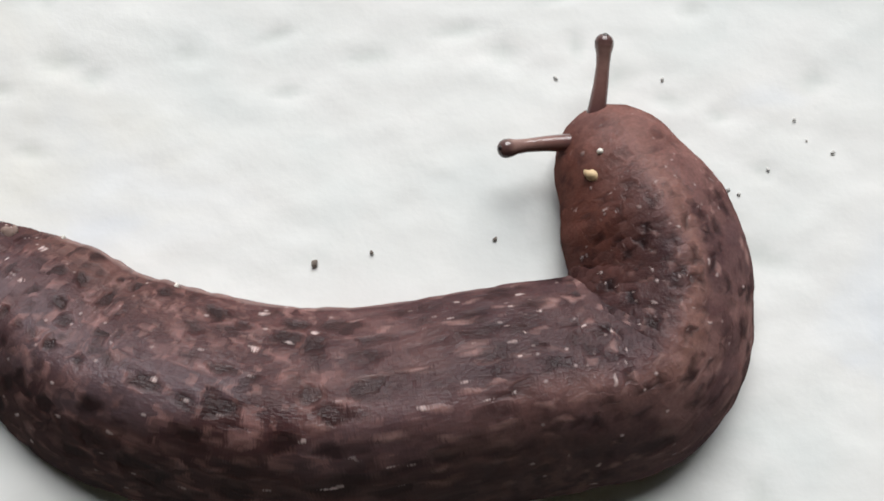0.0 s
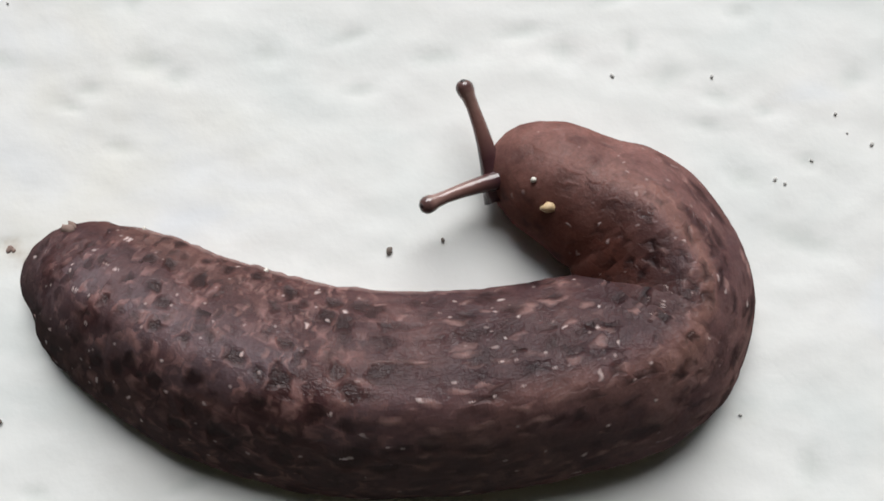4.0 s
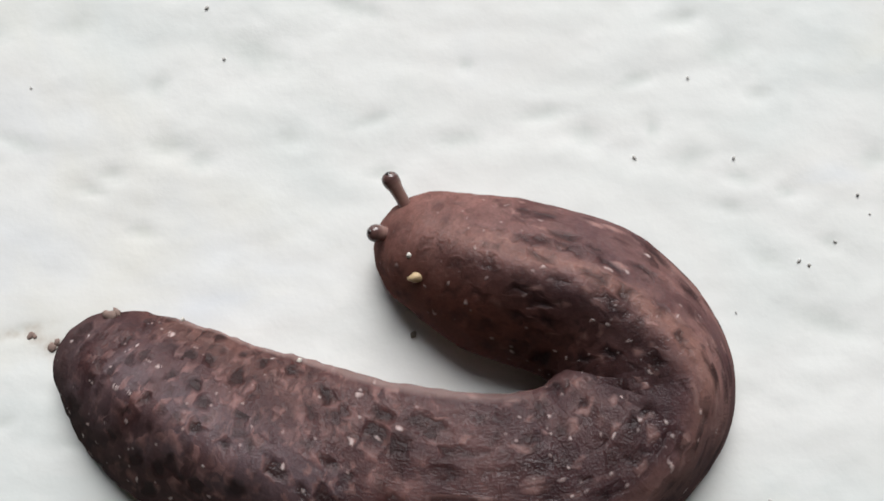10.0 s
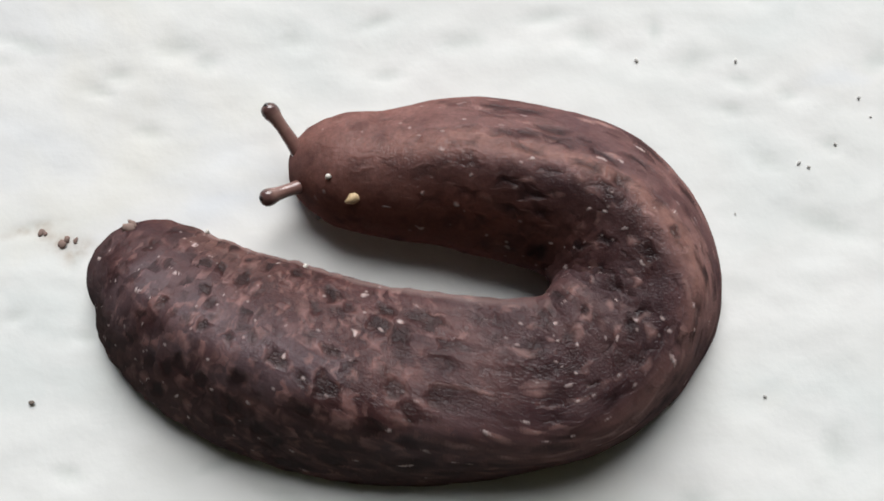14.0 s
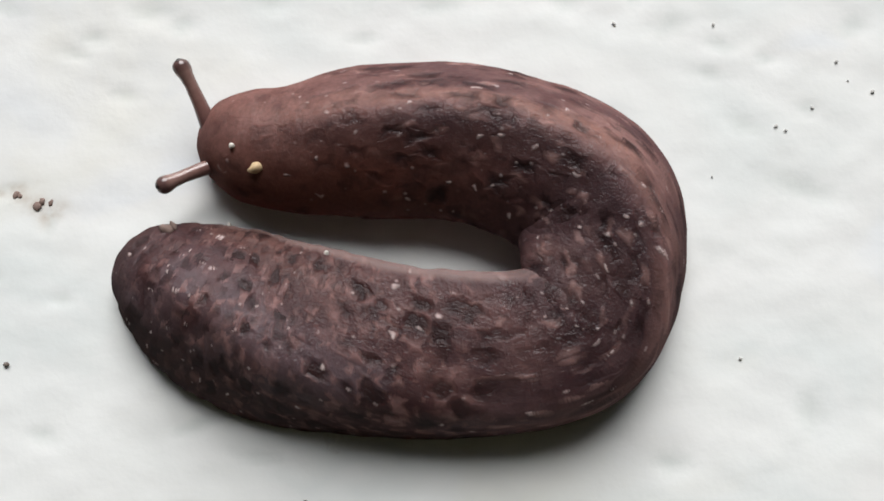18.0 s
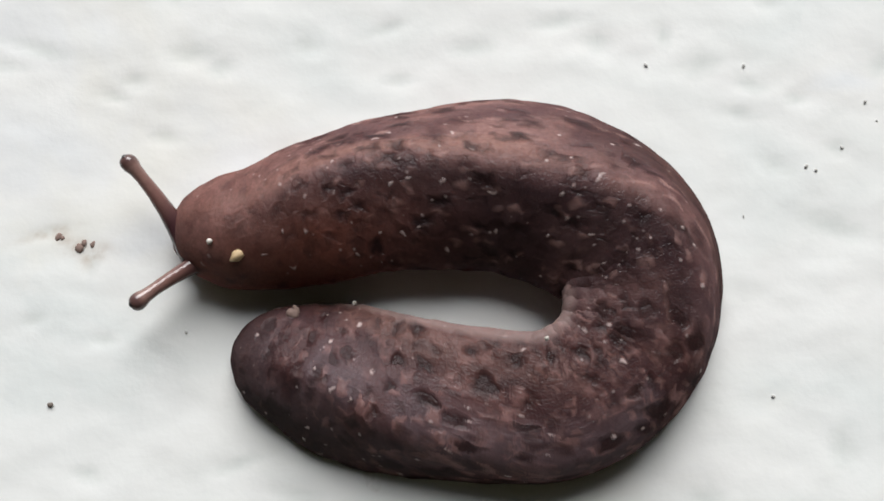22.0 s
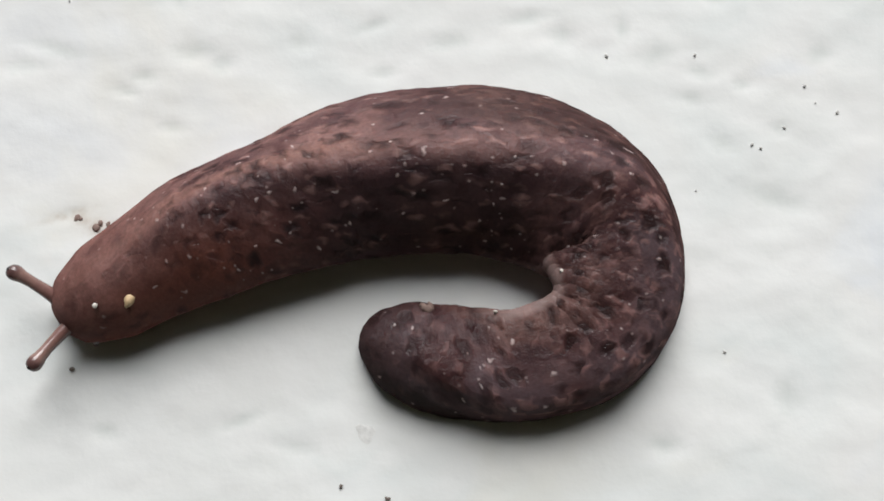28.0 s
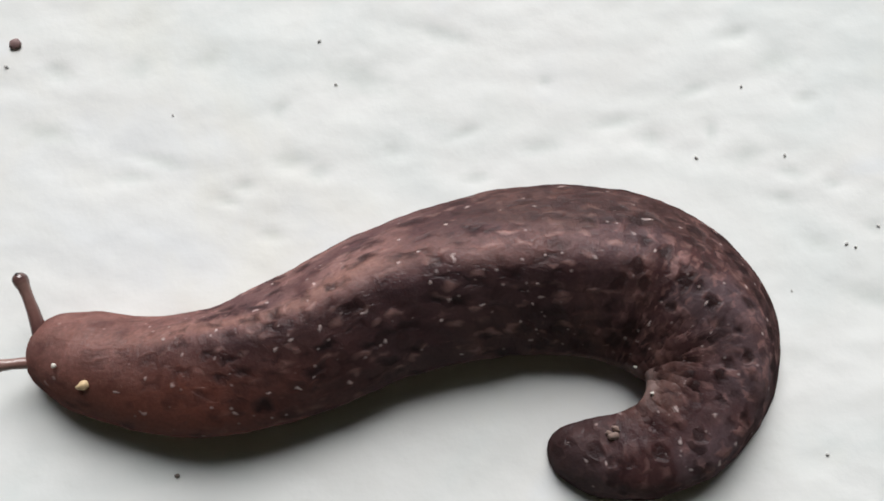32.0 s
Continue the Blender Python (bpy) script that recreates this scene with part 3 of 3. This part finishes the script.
crawl(30, [(-2.46, -13.33, 6), (0.56, -14.01, 23), (5.10, -14.32, 41), (9.46, -12.86, 45), (12.65, -8.89, 43), (12.56, -2.44, 24), (6.56, 2.27, 7), (-3.55, 2.63, 0), (-13.24, 0.85, 0), (-21.02, -2.10, 14), (-27.58, -4.94, 16), (-32.53, -7.07, 8), (-36.21, -8.28, 5), (-38.51, -8.95, 3)])
crawl(31, [(-0.49, -13.35, 42), (2.17, -13.92, 42), (6.24, -13.91, 45), (10.39, -12.01, 45), (13.49, -7.83, 41), (13.25, -2.86, 24), (7.13, 1.73, 0), (-2.72, 2.66, 0), (-13.49, 0.75, 1), (-22.17, -2.28, 15), (-29.37, -5.70, 13), (-35.25, -6.92, 10), (-39.70, -7.34, 9), (-42.43, -7.48, 8)])
crawl(32, [(1.47, -12.52, 45), (3.76, -12.83, 45), (7.13, -12.69, 45), (10.43, -11.14, 44), (13.17, -7.48, 32), (12.99, -2.24, 16), (7.45, 2.27, 5), (-2.42, 3.40, 1), (-13.66, 1.26, 11), (-23.62, -2.92, 12), (-31.80, -5.10, 26), (-37.93, -4.85, 18), (-42.07, -3.85, 10), (-44.48, -3.10, 5)])


def half_width(s):
    return 0.513 * float(np.interp(s, KNOTS, WIDTHS))


def section(a, s):
    """Height of the middle, height of the back over it and half length of a segment of half width a: the fore part bulges over the floor."""
    bulge = min(max((s - 0.42) / 0.18, 0), 1)
    return (0.12 + 0.17 * bulge) * a + 0.14, (0.92 + 0.03 * bulge) * a + 0.1, min(max(0.85 * a, 1.2), 3.4)


def back(c, s):
    """Height of the back, 0 to 1, at a sideways share c: a round section with a blunt keel along the middle of the body."""
    keel = 0.62 * min(1.0, s / 0.1, (1 - s) / 0.16)
    edge = math.sqrt(c * c + 0.03)
    return (1 - keel) * math.sqrt(max(1 - c * c, 0.0)) + keel * max(1.1 - edge * 1.1, 0.0) ** 0.9


AROUND = 72
RINGS = (-0.985, -0.88, -0.66, -0.42, -0.22, -0.09, 0.0, 0.09, 0.22, 0.42, 0.66, 0.88, 0.985)


def segment_mesh(s):
    """A slice of the body, fattest in its middle, so that neighbours close to one even skin."""
    own = half_width(s)
    middle, _, length = section(own, s)
    inner = min(min(s, 1 - s) / 0.12, 1)
    smooth, slack, rest = [], [], []
    for k in RINGS:
        x = k * length
        a = own + (half_width(min(max(s + x / 80, 0), 1)) - own) * min(min(s, 1 - s) / 0.15, 1)
        zc, top, _ = section(a, s)
        fat = math.sqrt(1 - abs(k) ** (2 + 1.2 * inner))
        for j in range(AROUND):
            angle = 2 * math.pi * j / AROUND
            c, d = math.cos(angle), math.sin(angle)
            y = a * fat * c
            z = top * fat * back(c, s) if d > 0 else -zc * fat * abs(d) ** 0.6
            at = Vector((s * 80 + x, y, z))
            lump = (0.16 * noise.noise(at * 0.5 + Vector((5, 2, 8))) + 0.1 * noise.noise(at * 1.4)) * min(1, max(0.35, (0.95 - s) * 5))
            swell = 1 + lump * (1.0 if d > -0.2 else 0.2) / max(a, 2.0)
            smooth.append((x, y * swell, z * swell + zc - middle))
            slack.append(1 - 0.07 * inner * abs(x) / max(a, 2.0))
            rest.append(at)
    points = np.array(smooth)
    grid = points.reshape(len(RINGS), AROUND, 3)
    turn = np.roll(grid, -1, 1) - np.roll(grid, 1, 1)
    run = np.gradient(grid, axis=0)
    normals = np.cross(turn, run).reshape(-1, 3)
    normals /= np.maximum(np.linalg.norm(normals, axis=1), 1e-9)[:, None]
    points[:, 1:] *= np.array(slack)[:, None]
    faces = [(r * AROUND + j, r * AROUND + (j + 1) % AROUND, (r + 1) * AROUND + (j + 1) % AROUND, (r + 1) * AROUND + j)
             for r in range(len(RINGS) - 1) for j in range(AROUND)]
    faces.append(tuple(range(AROUND - 1, -1, -1)))
    faces.append(tuple(range(len(points) - AROUND, len(points))))
    mesh = bpy.data.meshes.new("body_segment")
    mesh.from_pydata((points * MM).tolist(), [], faces)
    mesh.polygons.foreach_set("use_smooth", [True] * len(mesh.polygons))
    outward = 1.0 if np.einsum("ij,ij->", normals[:, 1:], points[:, 1:]) > 0 else -1.0
    mesh.normals_split_custom_set_from_vertices((normals * outward).tolist())
    data = mesh.attributes.new("rest", "FLOAT_VECTOR", "POINT")
    data.data.foreach_set("vector", [v for at in rest for v in at])
    mesh.materials.append(SKIN)
    return mesh


slug = tagged(new("slug"), "dark brown leathery slug with mottled skin crawling on the white floor", "slug")
body = []
for n in range(SEGMENTS):
    share = n / (SEGMENTS - 1)
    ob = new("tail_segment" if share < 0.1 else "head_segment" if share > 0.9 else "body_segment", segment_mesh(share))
    ob.parent = slug
    body.append((share, ob))


def stalk_bmesh(length=9.0, thick=0.72):
    """An eye stalk along -x from the tip at the origin."""
    bm = bmesh.new()
    rows, around = [], 20
    shape = [(0.62, 0.02), (0.55, 0.34), (0.35, 0.58), (0.05, 0.7), (-0.35, 0.68), (-0.8, 0.55), (-1.6, 0.5), (-3.0, 0.56), (-4.5, 0.66), (-6.0, 0.8), (-7.5, 0.95), (-length, 1.0)]
    for x, r in shape:
        bend = 0.018 * (x + 1) ** 2
        rows.append([bm.verts.new((x * MM, (bend + r * math.cos(2 * math.pi * j / around)) * MM, r * math.sin(2 * math.pi * j / around) * MM)) for j in range(around)])
    for a, b in zip(rows, rows[1:]):
        for j in range(around):
            bm.faces.new((a[j], b[j], b[(j + 1) % around], a[(j + 1) % around]))
    bm.faces.new(rows[0])
    bm.faces.new(rows[-1][::-1])
    bmesh.ops.recalc_face_normals(bm, faces=bm.faces)
    return bm


far_stalk = part("eye_stalk", stalk_bmesh(), STALK, slug, "smooth dark brown eye stalk with a round tip")
near_stalk = part("eye_stalk", stalk_bmesh(), STALK, slug, "smooth dark brown eye stalk with a round tip")

for stalk in (far_stalk, near_stalk):
    bm = bmesh.new()
    bmesh.ops.create_uvsphere(bm, u_segments=16, v_segments=10, radius=0.28 * MM)
    ob = part("eye", bm, EYE, stalk, "small black eye at the tip")
    ob.location = (0.38 * MM, 0, 0.2 * MM)

# seconds, tip and root of each stalk in millimetres
FAR_STALK = [
    (0, 16.99, 15.22, 16.87, 10.56),
    (1, 13.36, 15.81, 13.34, 10.59),
    (2, 10.57, 16.11, 10.82, 11.09),
    (3, 5.84, 14.24, 7.41, 10.07),
    (5.5, -0.85, 9.24, 0.89, 5.74),
    (6, -0.59, 9.48, 0.75, 5.94),
    (7.5, -3.71, 10.91, -2.71, 5.90),
    (8, -4.52, 11.96, -3.47, 6.31),
    (9, -6.40, 11.96, -5.53, 7.69),
    (9.5, -5.87, 8.85, -5.07, 7.88),
    (10, -5.85, 10.91, -4.70, 9.13),
    (10.5, -5.74, 12.33, -4.86, 9.60),
    (11, -6.29, 12.73, -5.72, 9.40),
    (12, -8.59, 11.18, -7.71, 8.52),
    (13, -12.45, 10.14, -10.98, 6.67),
    (15.5, -16.81, 6.00, -15.26, 4.98),
    (16, -16.55, 7.77, -15.38, 6.01),
    (16.5, -16.98, 8.98, -15.59, 6.46),
    (17, -17.86, 9.67, -16.43, 5.87),
    (18, -20.19, 8.56, -18.29, 4.84),
    (19, -22.13, 6.06, -19.90, 2.83),
    (20, -23.31, 5.05, -20.84, 1.95),
    (21, -25.56, 4.26, -22.21, 0.87),
    (22, -27.35, 4.52, -23.88, 0.42),
    (23, -29.74, 2.96, -26.16, -0.79),
    (24, -30.83, 0.53, -27.70, -1.80),
    (24.5, -31.63, 0.36, -28.13, -2.08),
    (26.5, -34.70, -2.56, -31.64, -4.29),
    (28, -37.69, -6.06, -34.96, -7.79),
    (29, -40.25, -5.50, -37.62, -8.10),
    (30, -44.44, -4.89, -41.36, -7.75),
    (31, -47.55, -2.24, -44.82, -5.52),
    (32, -47.47, 3.25, -46.09, -0.66),
]
NEAR_STALK = [
    (0, 9.90, 7.37, 14.42, 8.34),
    (1, 6.92, 6.58, 11.61, 8.06),
    (2, 4.35, 6.54, 9.29, 8.13),
    (3, 1.76, 4.60, 6.34, 6.89),
    (5.5, -4.05, 0.40, 0.46, 2.57),
    (6, -4.39, 0.21, -0.02, 2.62),
    (7.5, -8.72, 0.51, -3.46, 2.81),
    (8, -10.33, 1.99, -4.72, 3.22),
    (9, -11.64, 3.98, -6.71, 4.42),
    (9.5, -6.59, 6.04, -5.71, 6.02),
    (10, -7.03, 6.78, -6.00, 6.80),
    (10.5, -8.23, 6.92, -6.52, 6.94),
    (11, -9.81, 6.23, -7.71, 6.59),
    (12, -12.20, 3.80, -9.22, 5.42),
    (13, -14.55, 1.47, -11.73, 3.12),
    (15.5, -15.74, 1.55, -14.77, 1.86),
    (16, -16.22, 2.31, -15.54, 2.78),
    (16.5, -17.66, 2.22, -15.93, 2.53),
    (17, -19.29, 1.33, -16.80, 2.18),
    (18, -21.26, -0.64, -18.63, 0.95),
    (19, -22.43, -2.95, -19.82, -0.91),
    (20, -22.95, -4.16, -20.29, -1.78),
    (21, -24.26, -5.36, -21.79, -2.87),
    (22, -26.32, -6.30, -23.34, -3.69),
    (23, -28.05, -7.34, -25.54, -4.44),
    (24, -29.09, -8.73, -26.88, -5.19),
    (24.5, -29.72, -8.88, -27.04, -5.61),
    (26.5, -32.75, -9.57, -31.01, -7.39),
    (28, -35.81, -13.79, -33.94, -10.93),
    (29, -38.54, -13.96, -36.69, -11.67),
    (30, -44.02, -13.27, -40.84, -10.36),
    (31, -48.48, -10.51, -44.98, -8.32),
    (32, -49.66, -4.42, -46.99, -3.99),
]


def grain_lump(name, size, mat, seed, flat=0.7):
    dice = random.Random(seed)
    bm = bmesh.new()
    bmesh.ops.create_icosphere(bm, subdivisions=2, radius=size * MM)
    stretch, shift = 1 + 0.7 * dice.random(), Vector((dice.random() * 9, dice.random() * 9, 0))
    for v in bm.verts:
        way = v.co.normalized()
        v.co *= 0.85 + 0.45 * max(noise.noise(way * 1.1 + shift), -0.5) + 0.06 * dice.random()
        v.co.x *= stretch
        v.co.z *= flat
    bmesh.ops.rotate(bm, verts=bm.verts, cent=(0, 0, 0), matrix=Matrix.Rotation(dice.random() * 6.3, 3, "Z"))
    return bm


# ---- what sticks to the skin: share of the length, sideways place in mm, size in mm ----
STUCK = [("sand_grain", 0.957, 2.95, 0.46, SAND, "pale yellow sand grain stuck to the head"),
         ("sand_grain", 0.986, 1.7, 0.22, QUARTZ, "white sand grain stuck to the head"),
         ("sand_grain", 0.33, 7.55, 0.2, QUARTZ, "tiny white sand grain"),
         ("sand_grain", 0.13, 6.1, 0.2, QUARTZ, "tiny white sand grain"),
         ("earth_crumb", 0.036, 3.9, 0.46, EARTH, "brown crumb of earth stuck to the tail"),
         ("earth_crumb", 0.031, 4.0, 0.3, EARTH, "brown crumb of earth stuck to the tail"),
         ("earth_crumb", 0.04, 4.3, 0.3, EARTH, "brown crumb of earth stuck to the tail")]
for k, (name, share, side, size, mat, label) in enumerate(STUCK):
    place, host = min(body, key=lambda item: abs(item[0] - share))
    a = half_width(place - 0.02 if place > 0.5 else place + 0.02)
    zc, top, _ = section(a, place)
    rise = top * back(min(side / a, 1.0), place) + zc - section(half_width(place), place)[0]
    ob = part(name, grain_lump(name, size, mat, 40 + k, 0.8), mat, host, label)
    ob.location = ((share - place) * 80 * MM, side * MM, (rise - 0.22) * MM)
    ob.rotation_euler = (0, 0, 3 * k)
for side in (2.3, -2.3):
    place, host = min(body, key=lambda item: abs(item[0] - 0.985))
    bm = bmesh.new()
    bmesh.ops.create_uvsphere(bm, u_segments=16, v_segments=10, radius=0.6 * MM)
    for v in bm.verts:
        v.co.x *= 1.6
    ob = part("mouth_feeler", bm, LIP, host, "short pale mouth feeler")
    ob.location = (0.9 * MM, side * MM, -0.9 * MM)

# ---- grit on the floor: x, y and size in millimetres ----
SPECKS = [(14.0, 14.0, 0.22), (22.2, 14.0, 0.22), (27.0, 5.4, 0.2), (27.8, 5.05, 0.2), (32.2, 10.9, 0.22), (35.1, 8.4, 0.24), (30.1, 7.0, 0.18), (9.4, 1.4, 0.25),
          (0.15, 0.26, 0.26), (-4.1, -0.6, 0.42), (21.7, 1.2, 0.14), (23.5, -13.4, 0.2), (-34.2, -14.2, 0.32), (-10.5, -24.6, 0.28), (-35.8, 19.8, 0.16),
          (-21.6, 26.9, 0.2), (-20.0, 22.4, 0.2), (18.7, 20.9, 0.2), (33.1, 9.3, 0.14), (-52.5, 25.3, 0.24), (-6.5, -25.7, 0.3), (-23.6, -8.4, 0.22)]
for k, (x, y, size) in enumerate(SPECKS):
    ob = part("grit_speck", grain_lump("grit_speck", size * 0.66, GRIT, k), GRIT if size > 0.24 else GREY)
    ob.scale.z = 0.6
    ob.location = (x * MM, y * MM, (floor_height(x, y) + 0.5 * size) * MM - 0.0003)
    tagged(ob, "tiny dark speck of grit on the white floor", "grit", "grit on the floor")


# crumbs of earth behind the tail
STRAND = [(-34.3, -0.65, 0.26, 0.3), (-34.0, -0.75, 0.2, 0.3), (-32.55, -1.6, 0.4, 0.35), (-32.2, -1.2, 0.3, 0.35), (-31.5, -1.3, 0.2, 0.3)]
for k, (x, y, size, flat) in enumerate(STRAND):
    ob = part("earth_crumb", grain_lump("earth_crumb", size, EARTH, 70 + k, flat), EARTH)
    ob.location = (x * MM, y * MM, (floor_height(x, y) + 0.4 * size * flat) * MM - 0.0003)
    tagged(ob, "small brown crumb of earth on the white floor", "crumb", "earth crumbs behind the tail")


def pellet(name, x, y, size, mat, label, category, seed, flat=0.45):
    ob = part(name, grain_lump(name, size, mat, seed, flat), mat)
    ob.location = (x * MM, y * MM, (floor_height(x, y) + 0.7 * flat * size) * MM - 0.0003)
    return tagged(ob, label, category)


pellet("dung_pellet", -51.7, 27.6, 0.62, DUNG, "small round mauve brown dung pellet on the floor", "pellet", 91)
flake = pellet("plaster_chip", -8.4, -20.0, 0.8, CHIP, "thin white flake of plaster on the floor", "flake", 92, 0.035)
for face in flake.data.polygons:
    face.use_smooth = False


def motions():
    for share, ob in body:
        zc = section(half_width(share), share)[0]
        rows = []
        for t, spine, tangent in POSES:
            (x, y, lean), (dx, dy, _) = glide(spine, tangent, share)
            lean = min(max(lean, 0), 45)
            sunk = 0.3 * half_width(share) * math.sin(radians(lean))
            rows.append((t, pose(x * MM, y * MM, (zc - sunk) * MM, lean, 0, math.degrees(math.atan2(dy, dx)))))
        walk(ob, rows)
    for ob, table, high in ((far_stalk, FAR_STALK, 4.3), (near_stalk, NEAR_STALK, 4.0)):
        rows = []
        for t, x, y, bx, by in table:
            turn = math.degrees(math.atan2(y - by, x - bx))
            rise = math.degrees(math.atan2(high - 2.9, math.hypot(x - bx, y - by)))
            rows.append((t, pose(x * MM, y * MM, high * MM, 0, -min(rise, 22), turn)))
        walk(ob, rows)


motions()
